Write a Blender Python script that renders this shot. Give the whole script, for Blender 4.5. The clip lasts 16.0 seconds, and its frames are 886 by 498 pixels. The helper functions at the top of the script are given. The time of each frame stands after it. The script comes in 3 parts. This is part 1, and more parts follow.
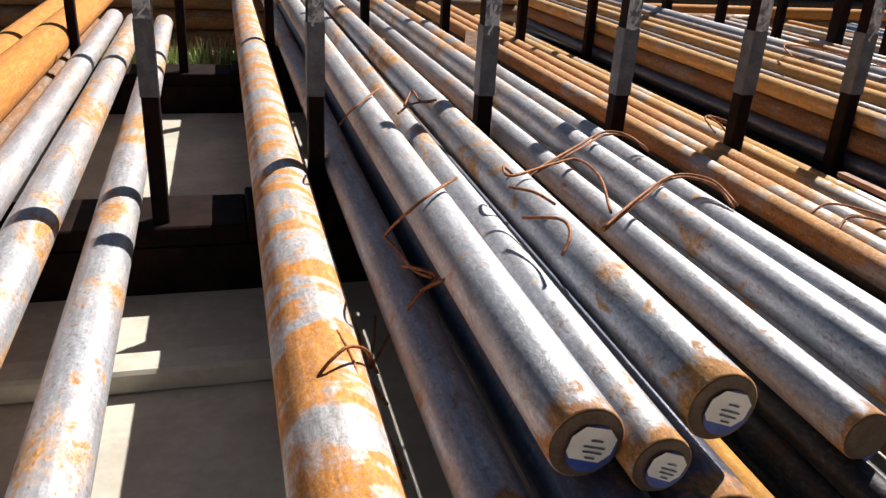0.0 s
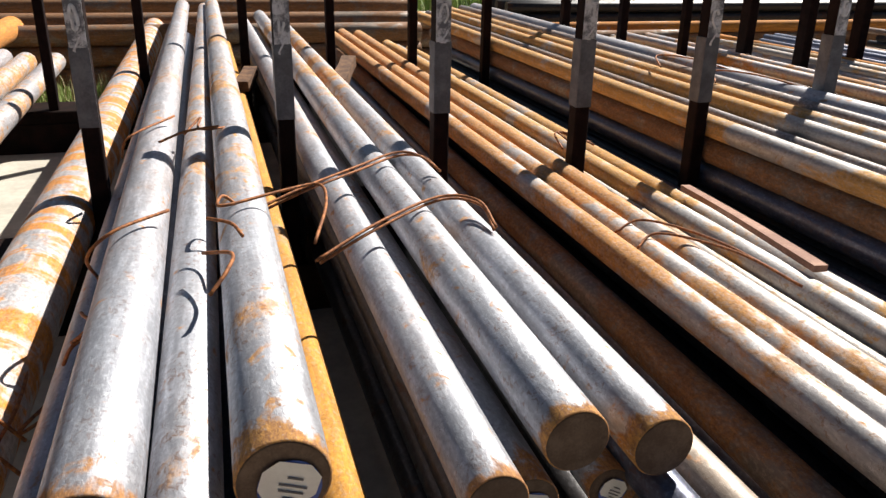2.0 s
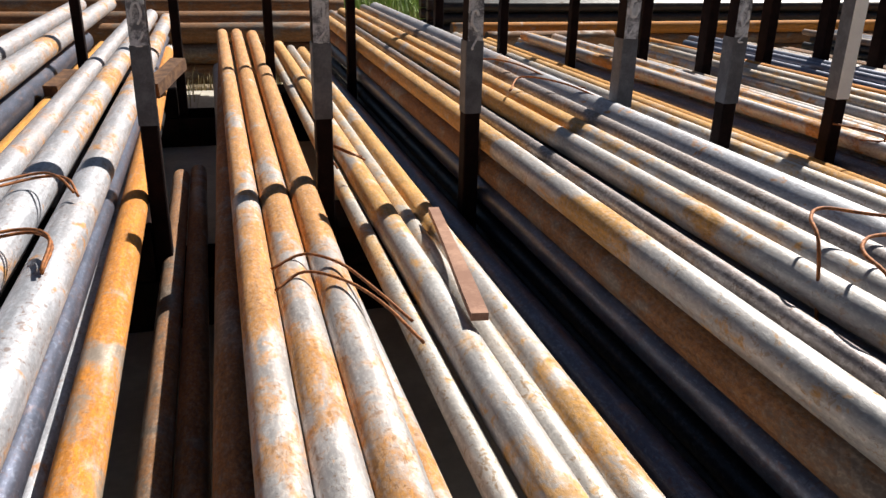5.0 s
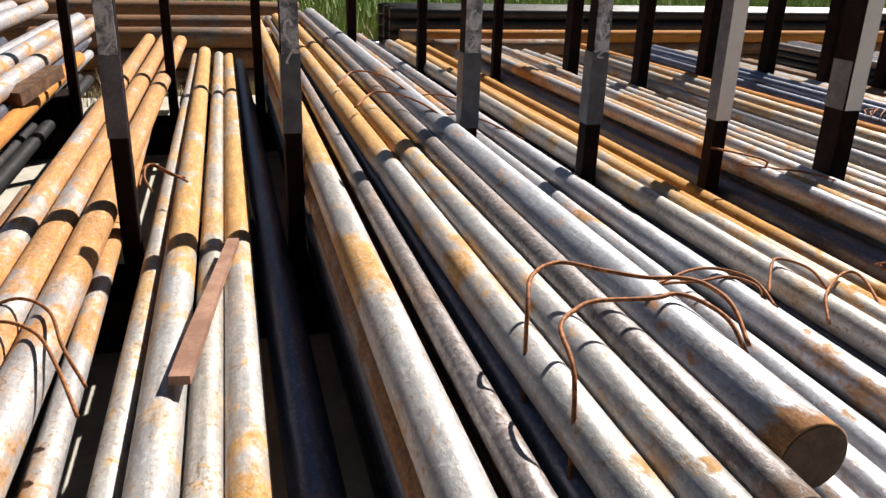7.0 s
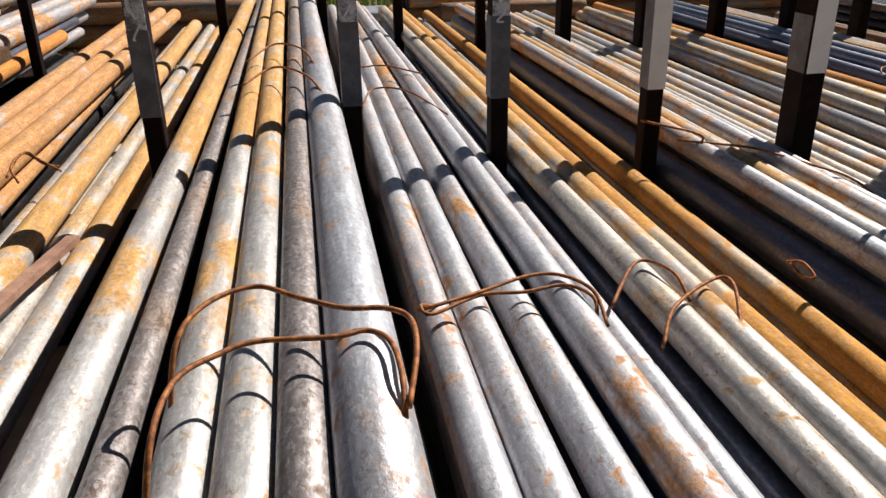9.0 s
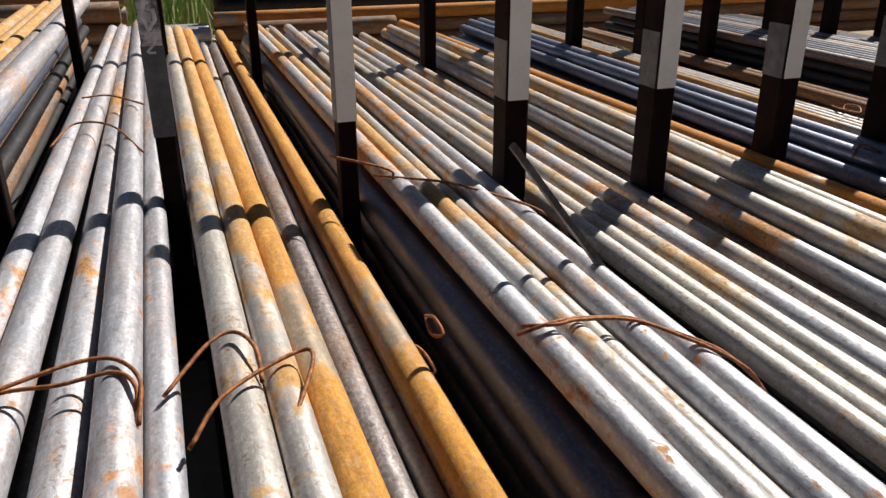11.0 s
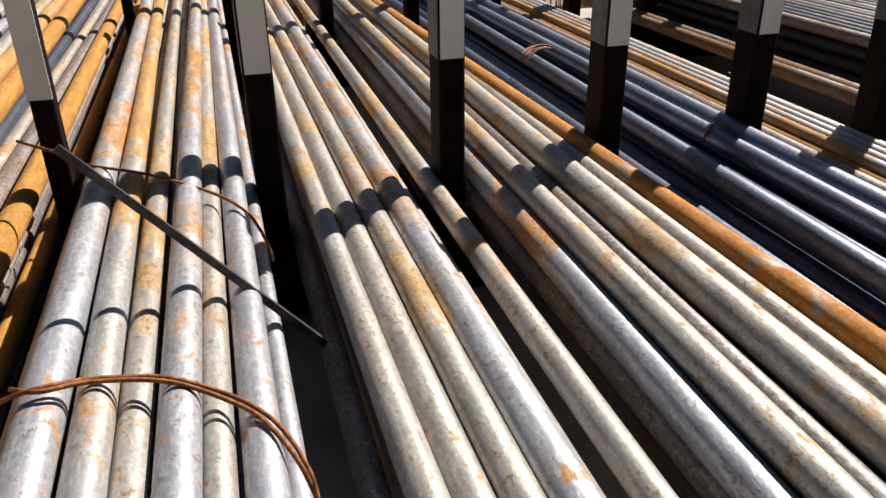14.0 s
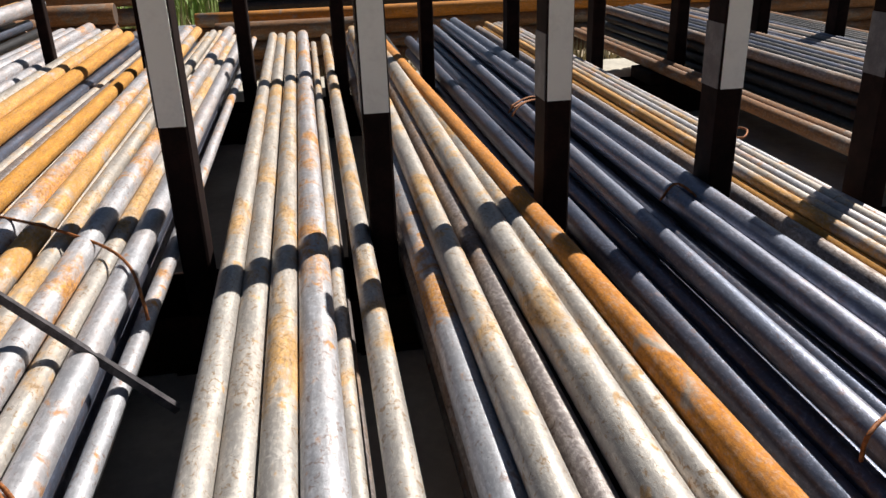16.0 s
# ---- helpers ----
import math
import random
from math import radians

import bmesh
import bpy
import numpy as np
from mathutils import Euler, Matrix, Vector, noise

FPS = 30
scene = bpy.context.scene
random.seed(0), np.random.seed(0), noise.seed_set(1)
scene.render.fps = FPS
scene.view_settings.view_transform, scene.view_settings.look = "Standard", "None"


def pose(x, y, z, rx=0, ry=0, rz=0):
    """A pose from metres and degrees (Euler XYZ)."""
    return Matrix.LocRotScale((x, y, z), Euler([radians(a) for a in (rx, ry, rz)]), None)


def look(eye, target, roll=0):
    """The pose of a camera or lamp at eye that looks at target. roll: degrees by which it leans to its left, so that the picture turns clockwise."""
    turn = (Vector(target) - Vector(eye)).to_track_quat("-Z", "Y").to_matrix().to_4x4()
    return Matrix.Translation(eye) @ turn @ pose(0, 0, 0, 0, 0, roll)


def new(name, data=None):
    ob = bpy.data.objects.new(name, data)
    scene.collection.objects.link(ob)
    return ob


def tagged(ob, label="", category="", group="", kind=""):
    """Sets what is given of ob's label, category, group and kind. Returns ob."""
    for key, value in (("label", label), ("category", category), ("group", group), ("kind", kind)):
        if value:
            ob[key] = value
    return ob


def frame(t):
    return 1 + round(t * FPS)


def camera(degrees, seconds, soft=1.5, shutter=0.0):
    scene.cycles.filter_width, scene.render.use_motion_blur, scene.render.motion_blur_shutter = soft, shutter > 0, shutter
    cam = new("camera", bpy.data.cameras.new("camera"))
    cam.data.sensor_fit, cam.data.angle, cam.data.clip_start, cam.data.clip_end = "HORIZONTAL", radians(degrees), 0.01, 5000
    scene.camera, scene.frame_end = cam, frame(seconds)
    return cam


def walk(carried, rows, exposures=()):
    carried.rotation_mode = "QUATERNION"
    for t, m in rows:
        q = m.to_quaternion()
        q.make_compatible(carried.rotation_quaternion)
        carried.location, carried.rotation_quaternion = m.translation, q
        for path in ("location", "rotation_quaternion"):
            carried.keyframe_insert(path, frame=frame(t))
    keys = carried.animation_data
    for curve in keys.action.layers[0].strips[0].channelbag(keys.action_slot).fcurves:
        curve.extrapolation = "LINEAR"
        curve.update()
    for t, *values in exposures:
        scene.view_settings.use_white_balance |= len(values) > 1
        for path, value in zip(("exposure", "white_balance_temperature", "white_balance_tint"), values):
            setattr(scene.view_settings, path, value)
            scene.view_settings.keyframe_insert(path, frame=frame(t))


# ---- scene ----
cam = camera(58.57, 16.0)
PATH = [
    (0.0, 0.0001, 0.0000, 1.2901, 66.340, -3.222, -14.919),
    (0.5, 0.1483, 0.0275, 1.3105, 66.612, -3.243, -15.913),
    (1.0, 0.3080, 0.0608, 1.2772, 67.384, -1.124, -18.105),
    (1.5, 0.4784, 0.0293, 1.2690, 67.850, -3.147, -16.394),
    (2.0, 0.6310, 0.0258, 1.2445, 68.441, -1.111, -16.320),
    (2.5, 0.7919, 0.0631, 1.2400, 68.458, -1.413, -16.473),
    (3.0, 0.9416, 0.0850, 1.2489, 68.451, -0.326, -18.301),
    (3.5, 1.1149, 0.0772, 1.2366, 69.013, -1.525, -18.135),
    (4.0, 1.2866, 0.0454, 1.2434, 68.856, -2.396, -16.338),
    (4.2, 1.3448, 0.0500, 1.2377, 68.419, -1.245, -16.070),
    (6.3, 1.9676, 0.1440, 1.2351, 68.698, -1.606, -14.333),
    (6.5, 2.0311, 0.1517, 1.2311, 68.764, -0.934, -13.706),
    (7.0, 2.1911, 0.1868, 1.2431, 68.715, -1.693, -14.879),
    (7.5, 2.3105, 0.2336, 1.2380, 68.961, -0.819, -16.399),
    (8.0, 2.4650, 0.2616, 1.2407, 68.330, -2.059, -14.236),
    (8.5, 2.6238, 0.2726, 1.2318, 67.576, -0.357, -10.666),
    (9.0, 2.7886, 0.3151, 1.2276, 66.170, 0.870, -10.052),
    (9.5, 2.9218, 0.3503, 1.2364, 66.105, 2.312, -14.228),
    (10.0, 3.0559, 0.3616, 1.2413, 66.086, 1.529, -17.527),
    (10.2, 3.1248, 0.3599, 1.2346, 66.985, 1.047, -17.917),
    (12.3, 3.7629, 0.4754, 1.2262, 66.750, 0.061, -19.284),
    (12.5, 3.8210, 0.4555, 1.2165, 67.065, -0.438, -18.610),
    (13.0, 3.9616, 0.4499, 1.2106, 66.136, 0.675, -18.788),
    (13.5, 4.1076, 0.4928, 1.2182, 64.940, -0.370, -16.972),
    (14.0, 4.2426, 0.5112, 1.2048, 63.482, 0.734, -15.804),
    (14.5, 4.4011, 0.4748, 1.2092, 63.600, -0.022, -10.702),
    (15.0, 4.5155, 0.4790, 1.2023, 62.847, 1.265, -7.449),
    (15.5, 4.6180, 0.5026, 1.1964, 63.785, 1.358, -7.637),
    (16.0, 4.6808, 0.5265, 1.1920, 66.824, 1.769, -9.457),
]
walk(cam, [(t, pose(x, y, z, rx, ry, rz)) for t, x, y, z, rx, ry, rz in PATH], [(0, 0.80), (2, 0.80), (3, 0.69), (7, 0.72), (9.5, 0.40), (13, 0.38), (16, 0.48)])
# ---- light ----
SUN_AZ, SUN_EL = radians(37.5), radians(42.5)          # azimuth from +x towards +y
sun_way = Vector((math.cos(SUN_EL) * math.cos(SUN_AZ), math.cos(SUN_EL) * math.sin(SUN_AZ), math.sin(SUN_EL)))
sun = new("sun", bpy.data.lights.new("sun", "SUN"))
sun.data.energy, sun.data.angle, sun.data.color = 5.0, radians(0.53), (1.0, 0.95, 0.87)
sun.matrix_world = look(sun_way * 30, (0, 0, 0))
world = bpy.data.worlds.new("sky")
scene.world = world
world.use_nodes = True
wn = world.node_tree
sky = wn.nodes.new("ShaderNodeTexSky")
sky.sky_type, sky.sun_disc = "NISHITA", False
sky.dust_density, sky.ozone_density = 0.8, 2.0
sky.sun_elevation, sky.sun_rotation = SUN_EL, radians(90) - SUN_AZ
wn.nodes["Background"].inputs["Strength"].default_value = 0.021
wn.links.new(sky.outputs[0], wn.nodes["Background"].inputs["Color"])


# ---- materials ----
class Mat:
    """Small wrapper to lay nodes."""

    def __init__(self, name):
        self.m = bpy.data.materials.new(name)
        self.m.use_nodes = True
        self.t = self.m.node_tree
        self.b = self.t.nodes["Principled BSDF"]
        tc = self.t.nodes.new("ShaderNodeTexCoord")
        oi = self.t.nodes.new("ShaderNodeObjectInfo")
        mul = self.op("MULTIPLY", oi.outputs["Random"], 37.0)
        comb = self.t.nodes.new("ShaderNodeCombineXYZ")
        for i in range(3):
            self.t.links.new(mul, comb.inputs[i])
        add = self.t.nodes.new("ShaderNodeVectorMath")
        add.operation = "ADD"
        self.t.links.new(tc.outputs["Object"], add.inputs[0])
        self.t.links.new(comb.outputs[0], add.inputs[1])
        sep = self.t.nodes.new("ShaderNodeSeparateXYZ")
        self.t.links.new(tc.outputs["Object"], sep.inputs[0])
        self.co, self.rand, self.along = add.outputs[0], oi.outputs["Random"], sep.outputs[1]

    def put(self, socket, value):
        if isinstance(value, (int, float, tuple)):
            socket.default_value = (*value, 1.0) if isinstance(value, tuple) and len(value) == 3 and socket.type == "RGBA" else value
        else:
            self.t.links.new(value, socket)

    def op(self, kind, a, b=0.0, clamp=False):
        n = self.t.nodes.new("ShaderNodeMath")
        n.operation, n.use_clamp = kind, clamp
        self.put(n.inputs[0], a)
        self.put(n.inputs[1], b)
        return n.outputs[0]

    def noise(self, scale, detail=4.0, rough=0.55, stretch=(1, 1, 1), warp=0.0):
        mp = self.t.nodes.new("ShaderNodeMapping")
        mp.inputs["Scale"].default_value = stretch
        self.t.links.new(self.co, mp.inputs["Vector"])
        n = self.t.nodes.new("ShaderNodeTexNoise")
        n.inputs["Scale"].default_value, n.inputs["Detail"].default_value = scale, detail
        n.inputs["Roughness"].default_value, n.inputs["Distortion"].default_value = rough, warp
        self.t.links.new(mp.outputs[0], n.inputs["Vector"])
        return n.outputs["Fac"]

    def ramp(self, fac, lo, hi, a=0.0, b=1.0):
        n = self.t.nodes.new("ShaderNodeMapRange")
        n.interpolation_type = "SMOOTHSTEP"
        self.put(n.inputs["Value"], fac)
        for k, val in (("From Min", lo), ("From Max", hi), ("To Min", a), ("To Max", b)):
            self.put(n.inputs[k], val)
        return n.outputs["Result"]

    def mix(self, fac, a, b):
        n = self.t.nodes.new("ShaderNodeMix")
        n.data_type = "RGBA"
        self.put(n.inputs["Factor"], fac)
        self.put(n.inputs[6], a)
        self.put(n.inputs[7], b)
        return n.outputs[2]

    def mix_value(self, fac, a, b):
        """a where fac is 0, b where it is 1."""
        return self.op("ADD", self.op("MULTIPLY", self.op("SUBTRACT", 1.0, fac), a), self.op("MULTIPLY", fac, b))

    def finish(self, color, rough, metal=0.0, bump=None, depth=0.002, spec=0.5):
        self.put(self.b.inputs["Base Color"], color)
        self.put(self.b.inputs["Roughness"], rough)
        self.put(self.b.inputs["Metallic"], metal)
        self.b.inputs["Specular IOR Level"].default_value = spec
        if bump is not None:
            n = self.t.nodes.new("ShaderNodeBump")
            n.inputs["Distance"].default_value = depth
            n.inputs["Strength"].default_value = 0.7
            self.t.links.new(bump, n.inputs["Height"])
            self.t.links.new(n.outputs[0], self.b.inputs["Normal"])
        return self.m


def bar_material(name, steel, pale, rust, rust_deep, cover, flake, gloss=0.36, bands=0.0, metal=0.55, fade=0.0, fleck=0.35):
    """Rolled steel: mill scale with pale flaked flecks, and rust patches. cover and flake: 0 none, 1 all over."""
    k = Mat(name)
    broad = k.noise(2.6, 3, 0.5, (1.3, 0.75, 1.3))
    mid = k.noise(15, 6, 0.66, (1.0, 0.6, 1.0), 0.5)
    grain = k.noise(150, 5, 0.74, (1.0, 0.5, 1.0))
    fine = k.noise(330, 3, 0.6)
    if bands:
        ring = k.noise(7, 4, 0.55, (0.3, 1.3, 0.3), 0.8)
        m = k.op("ADD", k.op("MULTIPLY", ring, 0.62 * bands), k.op("MULTIPLY", mid, 1.0 - 0.62 * bands))
    else:
        m = k.op("ADD", k.op("MULTIPLY", broad, 0.48), k.op("MULTIPLY", mid, 0.42))
        m = k.op("ADD", m, k.op("MULTIPLY", grain, 0.10))
    # the handled front stretch is worn bright, the back carries more rust
    worn = k.ramp(k.op("ADD", k.along, k.op("MULTIPLY", k.op("SUBTRACT", broad, 0.5), 2.4)), 0.5, 2.3, -fade, fade)
    m = k.op("ADD", m, worn)
    edge = 0.5 + (0.5 - cover) * 0.42
    patch = k.ramp(m, edge - 0.03, edge + 0.06)
    speck = k.noise(125, 4, 0.62, (1.0, 0.6, 1.0), 0.3)
    plates = k.noise(46, 5, 0.7, (1.0, 0.45, 1.0), 1.6)
    fl = k.op("ADD", k.op("ADD", k.op("MULTIPLY", speck, 0.55), k.op("MULTIPLY", plates, 0.30)), k.op("MULTIPLY", mid, 0.15))
    fe = 0.5 + (0.5 - flake) * 0.3
    flk = k.ramp(fl, fe - 0.08, fe + 0.10)
    dark = k.mix(k.ramp(mid, 0.35, 0.7), tuple(c * 0.90 for c in steel), steel)
    crack = k.ramp(k.op("ABSOLUTE", k.op("SUBTRACT", k.noise(30, 4, 0.6, (0.8, 1.5, 0.8), 2.2), 0.5)), 0.0, 0.016, 0.42, 1.0)
    base = k.mix(flk, dark, pale)
    rst = k.mix(k.ramp(grain, 0.36, 0.66), rust_deep, rust)
    rst = k.mix(k.ramp(fine, 0.45, 0.75, 0.0, 0.35), rst, tuple(min(1.0, c * 1.5) for c in rust))
    far = k.ramp(k.op("ADD", k.along, k.op("MULTIPLY", k.op("SUBTRACT", broad, 0.5), 3.0)), 0.2, 3.0, 0.14, 0.14 + 11.0 * fade)
    wash = k.op("MULTIPLY", k.op("MULTIPLY", k.ramp(broad, 0.38, 0.68, 0.45, 1.0), k.ramp(mid, 0.35, 0.62, 0.5, 1.0)), far)
    base = k.mix(wash, base, k.mix(0.6, base, rust))
    spots = k.ramp(k.op("ADD", k.op("MULTIPLY", k.noise(24, 5, 0.6, (1.0, 0.7, 1.0), 0.4), 0.75), k.op("MULTIPLY", broad, 0.25)), 0.565, 0.65)
    streak = k.ramp(k.noise(60, 4, 0.6, (1.0, 0.12, 1.0)), 0.40, 0.68, 0.82, 1.14)
    keep = k.op("SUBTRACT", 1.0, k.op("MULTIPLY", k.op("MULTIPLY", flk, patch), 0.15 if bands else 0.4))
    amount = k.op("MULTIPLY", k.op("MAXIMUM", patch, k.op("MULTIPLY", spots, min(0.85, 4.0 * cover))), keep)
    reach = k.op("ADD", k.along, k.op("MULTIPLY", k.op("SUBTRACT", mid, 0.5), 0.3))
    amount = k.op("MAXIMUM", amount, k.ramp(reach, 0.012, 0.05, 0.9, 0.0))
    color = k.mix(amount, base, rst)
    chips = k.op("ADD", k.op("MULTIPLY", k.noise(85, 5, 0.7, (1.0, 0.7, 1.0), 0.8), 0.7), k.op("MULTIPLY", mid, 0.3))
    color = k.mix(k.op("MULTIPLY", k.ramp(chips, 0.545, 0.60), fleck), color, tuple(c * 0.55 for c in rust_deep))
    color = k.mix(k.op("MULTIPLY", k.ramp(chips, 0.42, 0.37), fleck * 0.8), color, tuple(min(0.8, c * 1.25) for c in pale))
    tone = k.t.nodes.new("ShaderNodeVectorMath")
    tone.operation = "SCALE"
    k.t.links.new(color, tone.inputs[0])
    k.t.links.new(k.op("MULTIPLY", streak, k.mix_value(k.ramp(plates, 0.5, 0.62), 1.0, crack)), tone.inputs["Scale"])
    color = tone.outputs[0]
    rough = k.op("ADD", k.op("ADD", gloss - 0.05, k.op("MULTIPLY", amount, 0.42)), k.op("MULTIPLY", grain, 0.16), True)
    met = k.op("MULTIPLY", k.op("SUBTRACT", 1.0, amount), metal)
    hgt = k.op("ADD", k.op("MULTIPLY", grain, 0.6), k.op("ADD", k.op("MULTIPLY", fine, 0.25), k.op("MULTIPLY", flk, 0.35)))
    return k.finish(color, rough, met, hgt, 0.0008)


RUST, RUST_D = (0.62, 0.28, 0.06), (0.36, 0.14, 0.035)
YEL, YEL_D = (0.62, 0.37, 0.14), (0.46, 0.26, 0.095)
STEEL, PALE = (0.435, 0.455, 0.51), (0.57, 0.595, 0.65)
M = {
    "silver": bar_material("mill_scale_steel", STEEL, PALE, RUST, RUST_D, 0.20, 0.42, 0.46, metal=0.40, fade=0.03),
    "patchy": bar_material("rust_patched_steel", STEEL, PALE, (0.70, 0.33, 0.055), RUST_D, 0.36, 0.42, 0.46, metal=0.36, fade=0.03, fleck=0.55),
    "banded": bar_material("rust_banded_steel", (0.45, 0.45, 0.48), (0.66, 0.66, 0.68), (0.76, 0.30, 0.028), (0.52, 0.18, 0.022), 0.53, 0.55, 0.42, bands=1.0, metal=0.28),
    "blue": bar_material("blue_black_steel", (0.11, 0.14, 0.21), (0.22, 0.26, 0.35), RUST, RUST_D, 0.04, 0.30, 0.34, metal=0.6),
    "slate": bar_material("slate_blue_steel", (0.20, 0.235, 0.32), (0.33, 0.37, 0.47), RUST, RUST_D, 0.04, 0.34, 0.38, metal=0.62),
    "tan": bar_material("tan_weathered_steel", (0.43, 0.41, 0.395), (0.56, 0.53, 0.495), YEL, YEL_D, 0.38, 0.42, 0.47, metal=0.30, fade=0.03, fleck=0.75),
    "yellow": bar_material("yellow_rusted_steel", (0.45, 0.445, 0.455), (0.59, 0.58, 0.57), (0.66, 0.35, 0.095), (0.50, 0.26, 0.07), 0.52, 0.40, 0.47, metal=0.32, fade=0.07, fleck=0.5),
    "gold": bar_material("golden_rusted_steel", (0.40, 0.32, 0.24), (0.56, 0.46, 0.32), (0.66, 0.31, 0.045), (0.46, 0.20, 0.03), 0.78, 0.34, 0.44, metal=0.28, fade=0.05),
    "orange": bar_material("orange_rusted_steel", (0.40, 0.33, 0.27), (0.54, 0.46, 0.38), (0.68, 0.265, 0.030), (0.46, 0.165, 0.022), 0.74, 0.34, 0.46, metal=0.3, fade=0.05),
    "brown": bar_material("brown_rusted_steel", (0.20, 0.155, 0.125), (0.37, 0.30, 0.24), (0.34, 0.16, 0.06), (0.18, 0.078, 0.034), 0.62, 0.40, 0.45, metal=0.3),
    "ochre": bar_material("ochre_rusted_steel", (0.43, 0.415, 0.42), (0.57, 0.55, 0.54), (0.62, 0.30, 0.085), (0.45, 0.20, 0.058), 0.60, 0.42, 0.46, metal=0.30, fade=0.06, fleck=0.6),
    "mauve": bar_material("mauve_brown_steel", (0.23, 0.20, 0.20), (0.44, 0.40, 0.39), (0.36, 0.235, 0.16), (0.21, 0.135, 0.095), 0.38, 0.42, 0.46, metal=0.34, fade=0.03, fleck=0.8),
    # near-black: shade under the stock is put into the colour; black stack too
    "dark": bar_material("black_and_shaded_steel", (0.030, 0.030, 0.033), (0.085, 0.085, 0.09), (0.10, 0.045, 0.022), (0.05, 0.022, 0.013), 0.26, 0.33, 0.42, metal=0.4),
}


def plain(name, a, b, scale, rough, metal=0.0, depth=0.001, lo=0.38, hi=0.66, detail=6, spec=0.5):
    k = Mat(name)
    n1, n2 = k.noise(scale, detail, 0.62), k.noise(scale * 9, 4, 0.6)
    f = k.op("ADD", k.op("MULTIPLY", n1, 0.7), k.op("MULTIPLY", n2, 0.3))
    return k.finish(k.mix(k.ramp(f, lo, hi), a, b), k.op("ADD", rough - 0.08, k.op("MULTIPLY", n2, 0.16)), metal, f, depth, spec)


M["post"] = plain("dark_painted_post", (0.008, 0.004, 0.004), (0.020, 0.009, 0.008), 14, 0.8, spec=0.1)
M["post_grey"] = plain("grey_primer_paint", (0.075, 0.077, 0.09), (0.15, 0.152, 0.175), 18, 0.6)
M["post_white"] = plain("white_painted_steel", (0.80, 0.79, 0.79), (0.90, 0.895, 0.89), 11, 0.55, lo=0.3, hi=0.55)
M["wash"] = plain("smeared_whitewash", (0.13, 0.13, 0.15), (0.62, 0.62, 0.66), 26, 0.75, lo=0.42, hi=0.58)
M["chalk"] = plain("chalk_white_marking", (0.55, 0.55, 0.58), (0.78, 0.78, 0.80), 60, 0.8)
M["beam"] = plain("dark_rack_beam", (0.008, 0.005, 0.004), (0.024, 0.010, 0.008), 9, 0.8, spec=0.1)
M["wire"] = plain("rusty_wire", (0.15, 0.05, 0.018), (0.50, 0.19, 0.055), 90, 0.7, 0.3, 0.0005)
M["cutface"] = plain("cut_steel_face", (0.085, 0.052, 0.040), (0.16, 0.11, 0.085), 30, 0.6, 0.2)
M["board"] = plain("red_brown_board", (0.26, 0.13, 0.085), (0.44, 0.25, 0.17), 16, 0.8)
M["block"] = plain("raw_wood_block", (0.08, 0.035, 0.018), (0.22, 0.11, 0.05), 22, 0.85)
M["stick"] = plain("grey_flat_bar", (0.045, 0.04, 0.045), (0.13, 0.12, 0.13), 30, 0.5, 0.4)
M["paper"] = plain("paper_label", (0.78, 0.77, 0.78), (0.86, 0.85, 0.86), 25, 0.5)
M["label_blue"] = plain("blue_label_edge", (0.03, 0.07, 0.35), (0.05, 0.12, 0.5), 25, 0.45)
M["ink"] = plain("label_ink", (0.08, 0.08, 0.10), (0.14, 0.14, 0.17), 25, 0.6)
M["concrete"] = plain("yard_concrete", (0.44, 0.405, 0.345), (0.60, 0.56, 0.48), 3.5, 0.9, 0, 0.003)
M["dirt"] = plain("dry_soil", (0.22, 0.17, 0.11), (0.42, 0.35, 0.24), 1.6, 0.95, 0, 0.02)
M["grass"] = plain("green_grass", (0.15, 0.25, 0.05), (0.40, 0.48, 0.17), 2.5, 0.75)
M["drygrass"] = plain("dry_grass", (0.28, 0.23, 0.12), (0.50, 0.43, 0.26), 4, 0.85)


# ---- mesh helpers ----
def link(name, bm, mats, parent=None, label="", smooth=False):
    me = bpy.data.meshes.new(name)
    bm.to_mesh(me)
    bm.free()
    for m in mats if isinstance(mats, (list, tuple)) else [mats]:
        me.materials.append(m)
    if smooth:
        for p in me.polygons:
            p.use_smooth = True
    ob = new(name, me)
    if parent is not None:
        ob.parent = parent
    if label:
        ob["label"] = label
    return ob


def part(name, bm, material, parent, label="", smooth=False):
    return link(name, bm, material, parent, label, smooth)


def box_bm(sx, sy, sz, at=(0, 0, 0), bevel=0.003):
    bm = bmesh.new()
    bmesh.ops.create_cube(bm, size=1.0, matrix=Matrix.Translation(at) @ Matrix.Diagonal((sx, sy, sz, 1)))
    if bevel:
        bmesh.ops.bevel(bm, geom=bm.edges[:], offset=bevel, segments=1, affect="EDGES")
    return bm


